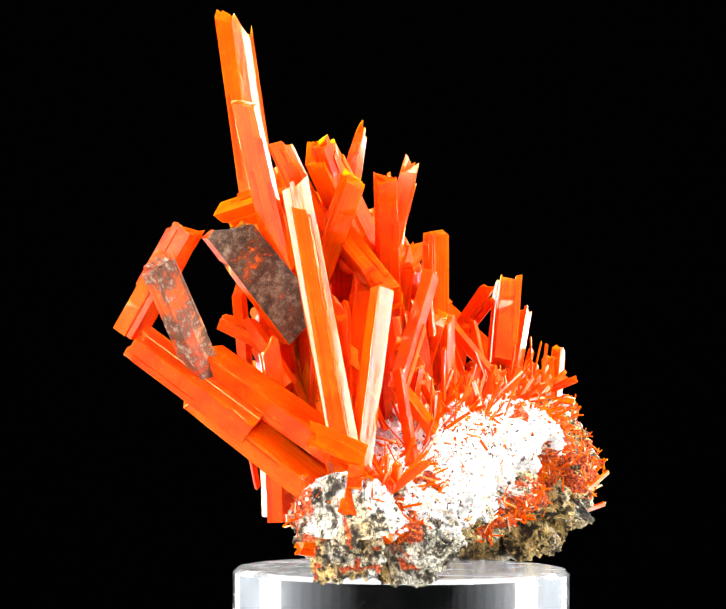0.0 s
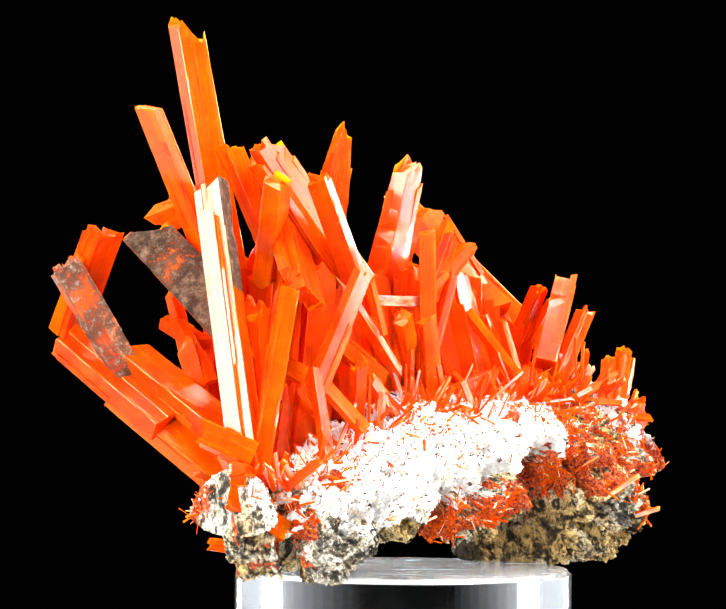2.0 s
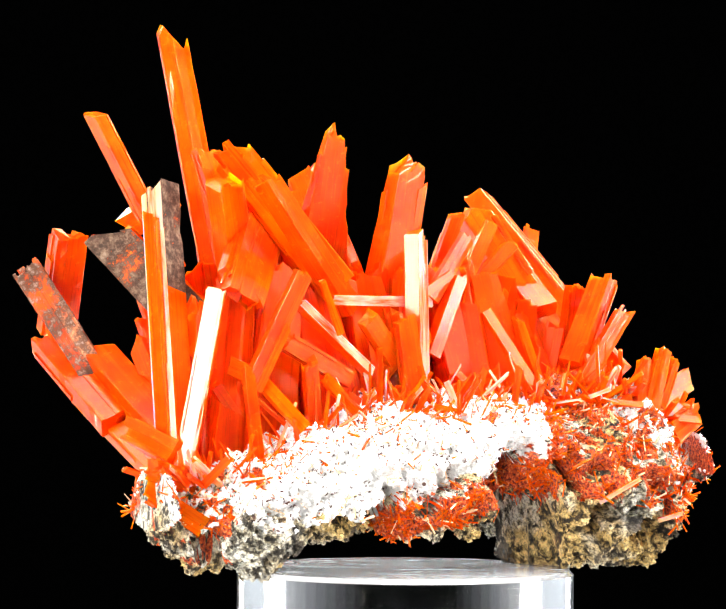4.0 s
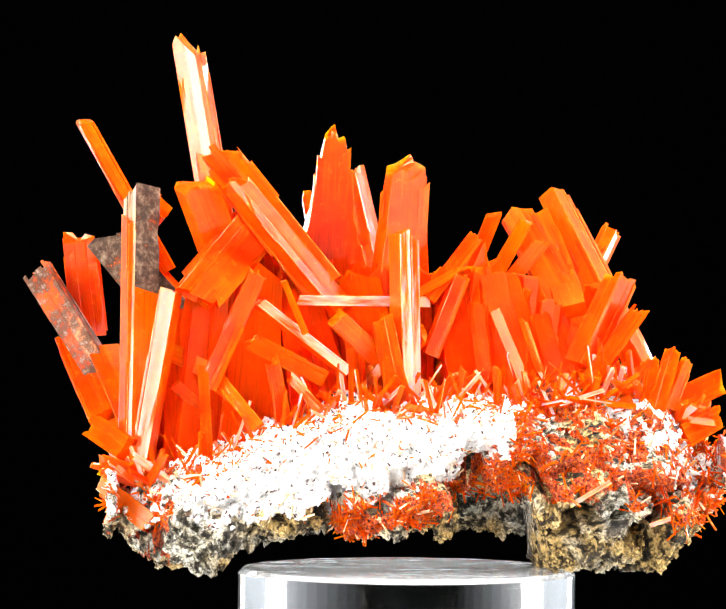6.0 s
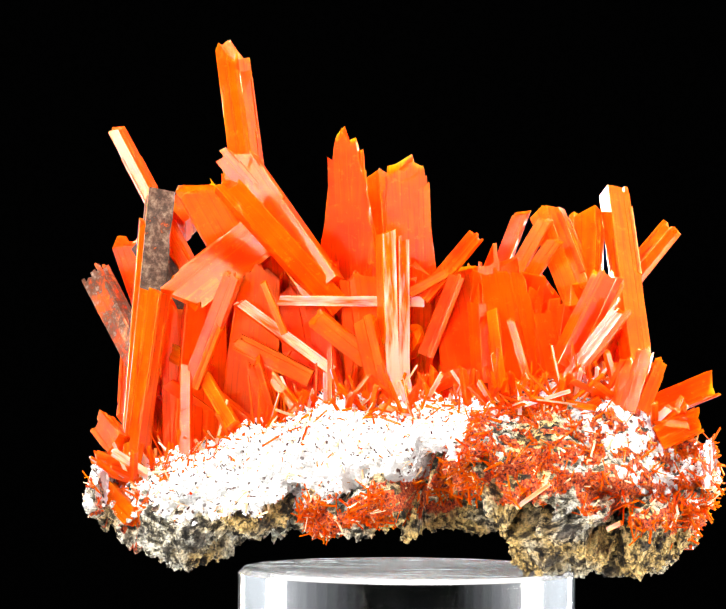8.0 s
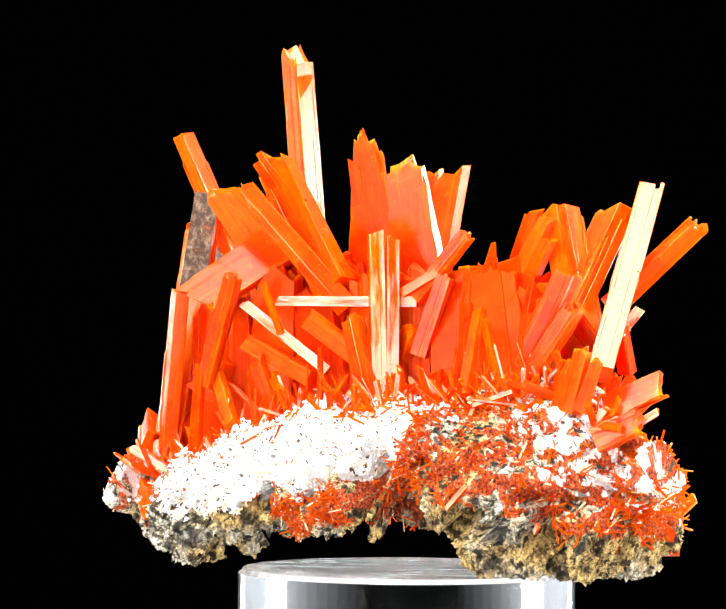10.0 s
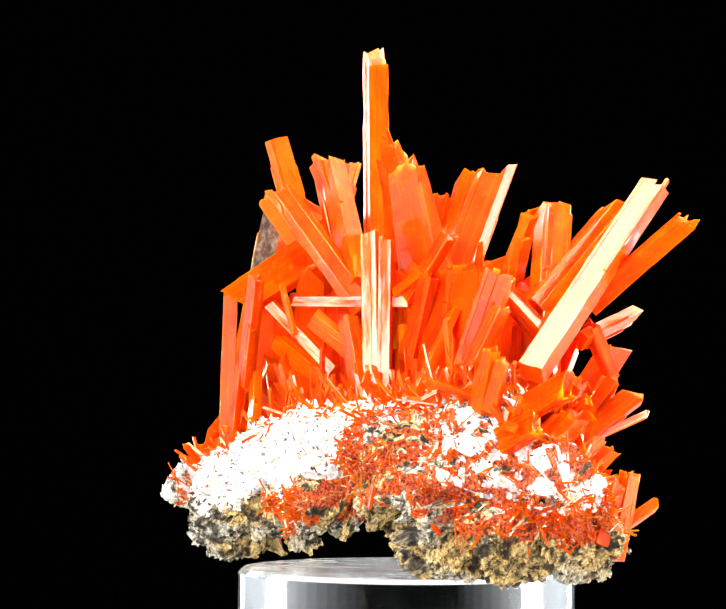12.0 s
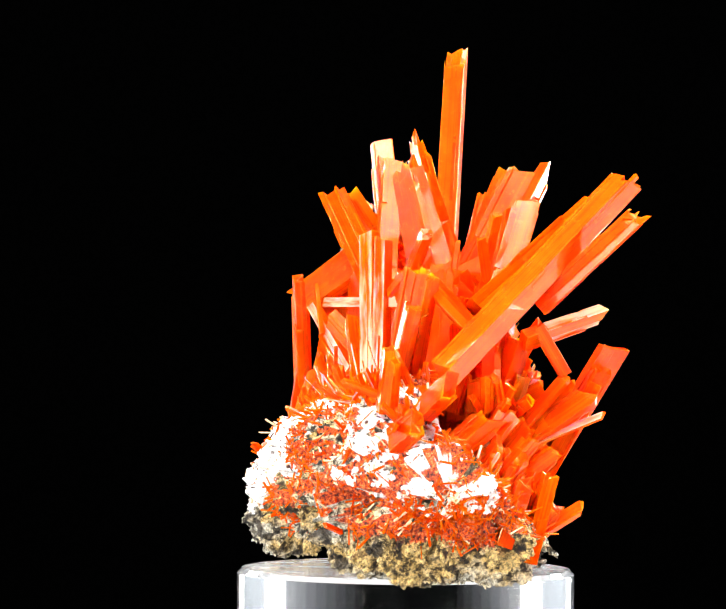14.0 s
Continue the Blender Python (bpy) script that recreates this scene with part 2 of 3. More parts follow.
panel("reflector_left_front", (-0.62, 0.24), (-0.80, -1.6), -0.7, 1.2, M_VELVET)
panel("reflector_right_front", (0.62, 0.24), (0.80, -1.6), -0.7, 1.2, M_VELVET)
panel("wall_front", (-0.9, -1.61), (0.9, -1.61), -0.7, 1.2, M_VELVET)
slab("ceiling", -0.9, 0.9, -1.6, 1.05, 1.2, 1.22, M_VELVET)

# ---- acrylic pedestal ----
TOP = 0.06


def lathe(profile, n=192):
    """A turned body from (radius, height) pairs, closed at both ends."""
    bm = bmesh.new()
    rings = [[bm.verts.new((r * math.cos(2 * math.pi * i / n), r * math.sin(2 * math.pi * i / n), z)) for i in range(n)] for r, z in profile]
    for a, b in zip(rings, rings[1:]):
        for i in range(n):
            bm.faces.new((a[i], a[(i + 1) % n], b[(i + 1) % n], b[i])).smooth = True
    bm.faces.new(rings[-1])
    bm.faces.new(rings[0][::-1])
    for ring in rings:
        for i in range(n):
            bm.edges.get((ring[i], ring[(i + 1) % n])).smooth = False
    return bm


def pedestal():
    base = tagged(new("display_pedestal"), "round clear polished acrylic display block under the mineral specimen", "display stand")
    bm = lathe([(0.0243, 0.0), (0.0250, 0.0007), (0.0250, TOP - 0.0007), (0.0243, TOP)])
    bm.normal_update()
    for f in bm.faces:
        if f.normal.z > 0.95:
            f.material_index = 1
    part("block", bm, (M_ACRYLIC, M_SCUFF_SHEEN), base)
    # unseen white pad, added so that the block's top looks brighter
    part("bounce_pad", lathe([(0.0235, -0.001), (0.0238, -0.0005), (0.0238, 0.0010), (0.0235, 0.0014)], 96), M_PAD, base, "unseen white pad added to brighten the block")
    return base


PEDESTAL = pedestal()

# ---- the mineral specimen ----
SPECIMEN = tagged(new("mineral_specimen"), "orange-red crocoite crystal cluster on white-crusted rock on an acrylic block", "mineral specimen")
LIFT = TOP - 0.0017
rng = random.Random(4)


def lerp_table(x, table):
    for (x0, v0), (x1, v1) in zip(table, table[1:]):
        if x <= x1:
            k = max(0.0, min(1.0, (x - x0) / (x1 - x0)))
            k = k * k * (3 - 2 * k)
            return v0 + (v1 - v0) * k
    return table[-1][1]


# outline of the rock along its length, in millimetres: underside, crest, front and back
UNDER = [(-45, 7), (-38, 3.2), (-33, 1.8), (-27, 2.4), (-22, 6.0), (-13, 8.5), (-8, 6.0), (-1, 5), (3, 5.5), (5.5, 6.5), (7.5, 14), (15.5, 14), (20, 2.2), (42, 2.2), (45, 6), (49, 11)]
CREST = [(-45, 10), (-41, 14), (-31, 19), (-19, 23), (-9, 26), (0, 27), (12, 27), (24, 29), (35, 30), (42, 27), (49, 18)]
FRONT = [(-45, -11), (-42, -16), (-32, -19), (-15, -19.5), (0, -19), (20, -20), (32, -18), (41, -14), (46, -12), (49, -10)]
BACK = [(-45, -8), (-42, -2), (-30, 3), (-20, 7), (-10, 11), (10, 13), (30, 14), (41, 17.5), (44, 13.5), (49, -5)]


def fbm(p, freq, octaves):
    s, a, f = 0.0, 1.0, freq
    for _ in range(octaves):
        s += a * noise.noise(Vector(p) * f)
        a, f = a * 0.55, f * 2.1
    return s


def cell(p):
    """Distance to the nearest of scattered seeds: rounded knobs with sharp seams between them."""
    return noise.voronoi(p)[0][0]


def rock():
    """The rock: a long lumpy arch with a pale crust over its upper front, open pits in its underside."""
    bm = bmesh.new()
    nu, nv = 400, 290
    x0, x1 = -44.2, 46.4
    grid, spots = [], []
    for i in range(nu + 1):
        # rings lie closer together towards both ends
        u = 0.5 * i / nu + 0.5 * (0.5 - 0.5 * math.cos(math.pi * i / nu))
        x = x0 + (x1 - x0) * u
        end = min(1.0, 10 * min(u, 1 - u)) ** 0.5
        end = max(end, 0.02)
        zb, zt, yf, yb = (lerp_table(x, t) for t in (UNDER, CREST, FRONT, BACK))
        cy, cz = (yf + yb) / 2, (zb + zt) / 2
        row = []
        for j in range(nv):
            a = 2 * math.pi * j / nv
            c, s = math.cos(a), math.sin(a)
            e = 0.72
            py = math.copysign(abs(c) ** e, c) * (yb - yf) / 2 * end
            pz = math.copysign(abs(s) ** e, s) * (zt - zb) / 2 * end
            # the upper front slopes back towards the crest
            if pz > 0 and py < 0:
                py += 0.42 * pz * min(1.0, -py / 8)
            # the far corner is low, a foot that juts out under the crystals
            if py > 0 and x > 22:
                py *= 1 - 0.5 * min(1.0, (x - 22) / 16) * max(0.0, min(1.0, (cz + pz - 6) / 9))
            p = Vector((x, cy + py, cz + pz))
            out = Vector((0.0, c, s))
            d = 2.0 * fbm(p, 0.10, 2) + 1.5 * fbm(p + Vector((31, 7, 3)), 0.28, 3) + 0.55 * fbm(p, 0.85, 4)
            d += 2.2 * (0.5 - cell(p * 0.22)) + 1.0 * (0.5 - cell(p * 0.7 + Vector((4, 4, 4))))
            pit = fbm(p + Vector((5, 50, 9)), 0.17, 2)
            d *= 1 - 0.6 * max(0.0, 1 - abs(p.x - 12.2) / 6.5)
            if pit > 0.08 and s < 0.1:
                d -= 7.5 * min(1.0, (pit - 0.08) / 0.16) * min(1.0, 3 * (0.1 - s))
            q = p + out * d + Vector((0.9 * fbm(p + Vector((9, 9, 70)), 0.2, 2), 0, 0))
            if c < 0 and p.y < cy:
                # two hollows under the front, beside the ochre lumps
                cave = 1 - ((p.x - 12.2) / 6.6) ** 2 - ((p.z - 4) / 8.4) ** 2
                nook = 1 - ((p.x - 34.5) / 3.4) ** 2 - ((p.z - 7.5) / 3.2) ** 2
                q.y += 5 * max(0.0, cave) ** 0.45 + 6 * max(0.0, nook) ** 0.5
            # the rock is an arch, hollow behind its front lip
            if -13.5 < q.y < 8 and -16 < q.x < 19.5:
                rise = min(1.0, (q.y + 13.5) / 2, (19.5 - q.x) / 2, (q.x + 16) / 8)
                q.z = max(q.z, 2 + 12 * rise)
            if q.y > -3:
                q.z = min(q.z, max(6.0, 23 - 1.0 * (q.y + 3)) + 0.8 * fbm(p, 0.5, 3))
            q.z = max(q.z, 1.7 + 0.25 * abs(noise.noise(p * 0.8)))
            row.append(bm.verts.new(q * 0.001))
        grid.append(row)
    for i in range(nu):
        for j in range(nv):
            bm.faces.new((grid[i][j], grid[i + 1][j], grid[i + 1][(j + 1) % nv], grid[i][(j + 1) % nv]))
    bm.faces.new(grid[0])
    bm.faces.new(grid[-1][::-1])
    bmesh.ops.recalc_face_normals(bm, faces=bm.faces[:])
    bm.normal_update()
    sites = {0: [], 1: [], 2: []}
    crust, druse = [], []
    for v in bm.verts:
        c, n = v.co * 1000, v.normal
        edge = lerp_table(c.x, [(-45, 11), (-38, 9), (-31, 9), (-25, 9.5), (-15, 10.5), (-5, 13), (3, 15.5), (12, 19), (20, 24), (27, 25), (32, 17), (40, 14.5), (47, 12)])
        wob = 2.4 * fbm(c, 0.22, 3) + 0.8 * noise.noise(c * 1.3)
        w1 = (c.z - edge - wob) * 0.25 + 0.5 - max(0.0, -0.1 - n.z)
        low = min(edge - 5.5, lerp_table(c.x, [(-12, 9), (8, 15), (14, 13), (26, 13), (33, 17), (45, 16)]))
        w2 = (c.z - low - wob) * 0.25 + 0.5 if c.x > -12 and n.z > -0.5 else 0.0
        w2 = min(w2, (fbm(c + Vector((3, 3, 3)), 0.16, 2) + 0.85) * 2 + 0.5)
        bare = fbm(c + Vector((70, 0, 0)), 0.16, 3) - (0.62 if c.x < 14 else -0.1 if c.x < 27 else 0.3)
        w1 = min(w1, 0.5 - bare * 2.5)
        if c.x > 24 or c.x < -34:
            # at both ends the crust is broken into flecks
            w1 = min(w1, (0.60 if c.x > 0 else 0.64) + 1.7 * fbm(c + Vector((0, 40, 8)), 0.5, 3))
        if c.x < -35:
            w2 = 0.36 + 1.4 * fbm(c + Vector((20, 3, 3)), 0.3, 3)
        w1, w2 = max(0.0, min(1.0, w1)), max(0.0, min(1.0, w2))
        crust.append(w1)
        druse.append(max(w2, 1.0 if bare > 0 and c.z > edge else 0.0))
        sites[1 if w1 > 0.5 else 2 if druse[-1] > 0.5 else 0].append((c, n.copy()))
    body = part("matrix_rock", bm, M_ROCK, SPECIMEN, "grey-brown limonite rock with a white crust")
    for key, values in (("crust", crust), ("druse", druse)):
        body.data.attributes.new(key, "FLOAT", "POINT").data.foreach_set("value", values)
    return sites


SITES = rock()


def prism(bm, tip, root, w, d, broken, r, slant=None, point=None, peak=None):
    """One grooved prism as long as root to tip, along its own z axis, with chipped edges and a split or slanting end."""
    length = (tip - root).length
    # four-sided outline with worn edges and grooves along its broad faces; each strand ends at its own height
    front = [(-0.5, -0.46, 0), (-0.475, -0.5, 0)]
    grooves = sorted(r.uniform(-0.36, 0.36) for _ in range(r.randint(1, 3) if w > 0.0022 else r.randint(0, 2)))
    if peak:
        grooves = grooves[:1] if abs(abs(grooves[0]) - abs(peak[0])) > 0.06 else []
    lev = -0.5
    for strand, c in enumerate(grooves):
        front.append((c - 0.010, lev, strand))
        lev = -0.5 + r.uniform(0.0, 0.07)
        front.append((c + 0.010, lev, strand + 1))
    last = len(grooves)
    if peak:
        # the ridge of the chisel end runs across both broad faces
        front += [(x, -0.5, last) for x in sorted((peak[0], -peak[0])) if abs(x) < 0.45]
        front.sort(key=lambda q: q[0])
        front = [(x, y, 0) for x, y, _ in front]
        grooves, last = [], 0
    front += [(0.475, -0.5 + r.uniform(0.0, 0.03), last), (0.5, -0.46, last)]
    shape = front + [(-x, -y, k) for x, y, k in front]


    def fall(x):
        """How far a chisel end lies below its ridge, at its own place across the breadth."""
        at, fall_a, fall_b = peak
        return w * (fall_a * max(0.0, at - x) / (at + 0.5) + fall_b * max(0.0, x - at) / (0.5 - at))

    drops = [r.uniform(-0.30, 0.14) * w for _ in range(last + 1)]
    taper = r.uniform(0.88, 0.99)
    if point is not None:
        taper = point
    slope_x, slope_y = r.uniform(-0.8, 0.8), r.uniform(-0.6, 0.6)
    if slant is not None:
        slope_x, slope_y = slant, 0.0
    if peak is not None:
        slope_x, slope_y = 0.0, 0.3
    steps = 5 if w < 0.0015 else 14
    rings = []
    for j in range(steps + 1):
        k = j / steps
        ring = []
        s = 1 + (taper - 1) * k
        for x, y, strand in shape:
            z = k * length
            e = s
            if 0 < j < steps:
                z += r.uniform(-0.4, 0.4) * length / steps
                if abs(x) > 0.44 and r.random() < 0.05:
                    e *= r.uniform(0.86, 0.96)
            elif j == steps:
                z += (slope_x * x * w + slope_y * y * d) * 0.8
                if peak:
                    z -= fall(x) + r.uniform(0.0, 0.05) * w
                if broken:
                    z += drops[strand] + r.uniform(-0.06, 0.06) * w
            ring.append(bm.verts.new((x * w * e, y * d * e, z)))
        rings.append(ring)
    faces = []
    n = len(shape)
    for a, b in zip(rings, rings[1:]):
        for i in range(n):
            faces.append(bm.faces.new((a[i], a[(i + 1) % n], b[(i + 1) % n], b[i])))
    if broken:
        c = bm.verts.new((r.uniform(-0.15, 0.15) * w, r.uniform(-0.15, 0.15) * d, length + sum(drops) / len(drops) - r.uniform(0.0, 0.15) * w))
        for i in range(n):
            faces.append(bm.faces.new((rings[-1][i], rings[-1][(i + 1) % n], c)))
    else:
        lifts = [0.0 if slant is not None else 0.25 * w] * n
        if peak:
            lifts = [fall(q[0]) - fall(q[0] * 0.5) + r.uniform(-0.02, 0.06) * w for q in shape]
        inner = [bm.verts.new((v.co.x * 0.5, v.co.y * 0.5, v.co.z + up)) for v, up in zip(rings[-1], lifts)]
        for i in range(n):
            faces.append(bm.faces.new((rings[-1][i], rings[-1][(i + 1) % n], inner[(i + 1) % n], inner[i])))
        faces.append(bm.faces.new(inner))
    faces.append(bm.faces.new(rings[0][::-1]))
    return faces


def along(root, tip, turn, face=(0, -1, 0)):
    z = (tip - root).normalized()
    x = z.cross(Vector(face))
    if x.length < 0.2:
        x = z.cross(Vector((0.7, -0.7, 0.1)))
    x.normalize()
    y = z.cross(x)
    m = Matrix((x, y, z)).transposed().to_4x4()
    return Matrix.Translation(root) @ m @ pose(0, 0, 0, 0, 0, turn)


def crystal(tip, root, w, d, turn=0, broken=True, face=(0, -1, 0), stain=None, mottled=False, frost_glare=None, slant=None, point=None, peak=None, sides=True, bright=False, deep=False, label=""):
    """A crystal from its end and its foot in millimetres, with its breadth, thickness and turn about its length."""
    r = random.Random(round(tip[0] * 131 + tip[1] * 37 + tip[2] * 71))
    tip, root = Vector(tip) * 0.001, Vector(root) * 0.001
    bm = bmesh.new()
    faces = prism(bm, tip, root, w * 0.001, d * 0.001, broken, r, slant, point, peak)
    m = along(root, tip, turn, face)
    if stain:
        bm.normal_update()
        way = Vector(stain[:3]).normalized()
        length = (tip - root).length
        for f in faces:
            if (m.to_3x3() @ f.normal).dot(way) > 0.45 and f.calc_center_median().z > stain[3] * length:
                f.material_index = 1
    # faces turned this way get glare painted pale into their colour
    if frost_glare:
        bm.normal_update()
        way = Vector(frost_glare[:3]).normalized()
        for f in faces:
            if (m.to_3x3() @ f.normal).dot(way) > 0.5 and f.calc_center_median().z > frost_glare[3] * (tip - root).length:
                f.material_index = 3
    if mottled:
        for f in faces:
            f.material_index = 2
    ob = part("crystal", bm, (M_BRIGHT if bright else M_DEEP if deep else M_CRYSTAL, M_STAIN, M_MOTTLE, M_FROST_GLARE), SPECIMEN, label)
    ob.matrix_local = m
    if w > 2.0 and not deep and not stain:
        # slivers split along its edges, some of them standing past its end
        for _ in range(r.randint(3, 5)):
            bm = bmesh.new()
            start, stop = r.uniform(0.1, 0.6), r.choice((r.uniform(0.65, 0.9), r.uniform(0.95, 1.02) if peak is None else r.uniform(0.6, 0.86)))
            slim = r.uniform(0.10, 0.22)
            prism(bm, tip * (stop - start), root * (stop - start), w * slim * 0.001, d * r.uniform(0.12, 0.3) * 0.001, True, r)
            sliver = part("sliver", bm, (M_MOTTLE if mottled else M_BRIGHT if bright else M_CRYSTAL,), ob)
            taper = 1 if point is None else 1 + (point - 1) * stop
            sliver.location = (r.choice((-1, 1)) * (0.5 - slim * 0.35) * w * taper * 0.001, r.choice((-1, 1)) * r.uniform(0.2, 0.45) * d * taper * 0.001, start * (tip - root).length)
    if w > 2.6 and sides:
        # thinner prisms grown along its sides
        for _ in range(r.randint(1, 2)):
            bm = bmesh.new()
            reach, slim = r.uniform(0.45, 0.93), r.uniform(0.22, 0.5)
            prism(bm, root + (tip - root) * reach, root, w * slim * 0.001, d * r.uniform(0.4, 0.7) * 0.001, True, r)
            side = part("side_crystal", bm, M_MOTTLE if mottled else M_DEEP if deep else M_CRYSTAL, ob)
            side.location = (r.choice((-1, 1)) * (0.5 - slim * 0.35) * w * 0.001, r.choice((-1, 1)) * r.uniform(0.1, 0.34) * d * 0.001, 0)
    return ob


# the crystals that stand out, one by one
FLAT = (-0.75, -0.64, 0.17)  # the way the coated tabular crystal faces
crystal((-33.0, 13.7, 82.2), (-25.3, 9.9, 37.5), 4.4, 3.4, broken=False, peak=(-0.3, 0.3, 1.3), point=0.95, face=(-0.30, -0.95, 0.0), sides=False, bright=True, label="longest orange crystal with a slanting broken tip")
crystal((-48.4, 4.3, 68.0), (-35.6, 4.4, 45.5), 2.3, 3.5, broken=False, peak=(-0.35, 0.1, 0.3), face=(0.1, -1, 0), bright=True, sides=False)
crystal((-39.6, 0.6, 56.8), (-40.2, -8.3, 16.1), 4.1, 4.3, face=(-0.89, -0.45, 0.0), sides=False, stain=(0.45, -0.89, 0.0, 0.64), frost_glare=(-0.89, -0.45, 0.0, 0.1), bright=True, label="orange crystal with a dark coated upper face")
crystal((-41.2, -1.0, 53.4), (-41.3, -8.0, 18.0), 2.6, 2.2, face=(-0.89, -0.45, 0.0), sides=False, bright=True)
crystal((-35.4, -10.8, 42.4), (-40.0, -9.0, 14.0), 2.7, 2.2, face=(-0.53, -0.85, 0), sides=False, bright=True)
crystal((-55.4, 14.0, 46.0), (-45.6, 11.1, 30.5), 4.1, 3.0, face=(-0.5, -0.85, 0.2), mottled=True, sides=False, label="orange crystal mottled with dark crust")
crystal((-48.9, 12.4, 50.6), (-47.2, 22.0, 36.5), 4.9, 3.2, bright=True)
crystal((-49.9, 19.3, 35.0), (-44.7, 4.2, 23.4), 4.8, 3.5)
crystal((-44.6, 11.4, 32.9), (-38.8, -6.9, 19.9), 4.8, 3.6)
crystal((-47.2, 12.6, 28.7), (-36.8, -4.9, 12.8), 4.6, 3.6)
crystal((-44.4, 8.6, 50.4), (-33.2, 2.2, 37.4), 7.2, 2.2, broken=False, slant=-0.6, face=FLAT, stain=(*FLAT, 0.0), sides=False, bright=True, label="tabular crystal with a grey-brown coated face")
crystal((-28.5, 2.5, 63.2), (-12.6, -1.5, 42.9), 6.2, 3.2, broken=False, peak=(0.1, 0.3, 0.4), sides=False)
crystal((-32.3, -5.5, 59.0), (-22.9, 7.9, 36.2), 5.9, 2.9, broken=False, peak=(-0.35, 0.1, 0.5), face=(0.3, -0.95, 0.2), sides=False)
crystal((-26.4, -7.3, 58.4), (-10.4, -1.2, 40.0), 3.6, 3.0, face=(0.62, -0.78, 0.0), sides=False)
crystal((-10.8, 2.6, 67.4), (-11.6, 8.6, 43.5), 10.4, 3.6, broken=False, peak=(-0.1, 0.2, 0.45), point=0.24, face=(0.15, -1, 0), sides=False, label="spear-shaped pointed orange-red crystal")
crystal((-13.5, 14.7, 57.8), (-11.0, 11.0, 43.5), 3.6, 2.6, face=(0.15, -1, 0), sides=False)
crystal((-0.5, -0.7, 62.6), (-1.2, 5.5, 38.6), 9.2, 4.0, broken=False, peak=(0.22, 0.45, 0.7), point=0.56, face=(0.35, -0.94, 0), sides=False, bright=True)
crystal((-8.0, 20.0, 60.8), (-4.0, 8.5, 40.0), 5.6, 5.0, face=(0.90, -0.38, 0.25), sides=False, bright=True)
crystal((-10.2, 17.4, 59.6), (-6.0, 8.5, 40.0), 4.4, 4.0, face=(0.94, -0.32, 0.1))
crystal((-2.0, -5.6, 51.6), (-1.2, -5.4, 26.3), 2.3, 2.4, face=(0.7, -0.7, 0), frost_glare=(0.75, -0.66, 0.0, 0.0), bright=True, sides=False, label="slim crystal with pale glare painted on one face")
crystal((-0.2, -3.8, 50.4), (0.2, -4.2, 26.3), 1.9, 2.2, face=(0.7, -0.7, 0), frost_glare=(0.75, -0.66, 0.0, 0.0), bright=True, sides=False, label="slim crystal with pale glare painted on one face")
crystal((-16.9, -9.5, 41.2), (2.8, -1.5, 41.2), 1.6, 1.2, frost_glare=(0.55, -0.83, 0.0, 0.0), label="slim crystal with pale glare painted on one face")
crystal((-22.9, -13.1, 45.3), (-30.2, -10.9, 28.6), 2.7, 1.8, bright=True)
crystal((-22.9, -10.8, 40.9), (-9.6, -7.0, 30.8), 1.6, 1.5, face=(0.35, -0.9, 0.2), frost_glare=(0.5, -0.8, 0.2, 0.0), bright=True, sides=False, label="slim crystal with pale glare painted on one face")
crystal((14.2, 12.2, 54.9), (8.5, 12.0, 40.5), 2.2, 1.7)
crystal((18.7, 9.3, 53.8), (10.9, 7.8, 39.8), 2.2, 1.5)
crystal((20.7, 6.6, 50.4), (10.9, 10.7, 38.0), 2.2, 1.5)
crystal((17.2, 14.2, 55.8), (28.1, 5.5, 34.1), 5.0, 3.6, broken=False, peak=(0.0, 0.2, 0.3), bright=True, sides=False)
crystal((25.0, 27.0, 58.6), (35.1, -1.4, 31.0), 3.7, 3.4, face=(0.56, -0.57, 0.57), sides=False, bright=True)
crystal((34.4, 25.9, 53.1), (26.6, 14.0, 40.5), 3.0, 2.8, face=(0.94, -0.32, 0.0), sides=False)
crystal((21.7, 21.9, 54.6), (25.3, 4.9, 39.9), 4.6, 3.2)
crystal((31.4, -3.6, 45.6), (25.1, -5.0, 31.9), 4.2, 3.4, face=(0.7, -0.7, 0.1), bright=True)
crystal((33.7, -5.6, 40.1), (26.1, -6.6, 29.8), 2.5, 2.0, bright=True)
crystal((27.0, -2.1, 43.8), (30.0, 5.7, 34.7), 2.7, 2.1)
crystal((24.9, 23.2, 39.5), (29.0, 11.0, 35.6), 2.6, 1.8, frost_glare=(0.95, -0.2, 0.2, 0.3), bright=True, label="slim crystal with a pale side")
crystal((13.6, 28.0, 34.6), (6.8, 16.5, 13.0), 3.8, 3.0, face=(0.8, 0.3, 0.4), bright=True, sides=False)
crystal((15.0, 26.0, 31.5), (9.0, 15.5, 12.0), 3.0, 2.4, face=(0.9, 0.2, 0.3))
crystal((30.1, -1.9, 41.9), (31.7, 4.2, 35.6), 1.4, 1.2, bright=True, sides=False)
crystal((28.9, 12.8, 38.1), (27.4, 17.4, 31.0), 2.3, 1.8)
crystal((41.4, 8.6, 16.2), (41.2, 5.6, 7.4), 2.9, 2.2, bright=True, sides=False)
crystal((46.6, -2.7, 29.7), (38.6, -4.6, 26.2), 3.6, 2.0, face=(0.3, -1, 0.3))
crystal((38.2, -9.8, 34.8), (35.6, -10.0, 25.7), 2.7, 1.8, broken=False, peak=(0.1, 0.4, 0.7), point=0.8, sides=False)
crystal((-32.4, -11.4, 41.2), (-22.6, 3.0, 52.4), 6.8, 3.0, point=0.8, face=(0.5, -0.7, 0.5))
crystal((-29.7, 1.3, 63.2), (-20.6, 1.1, 53.2), 2.9, 2.1)
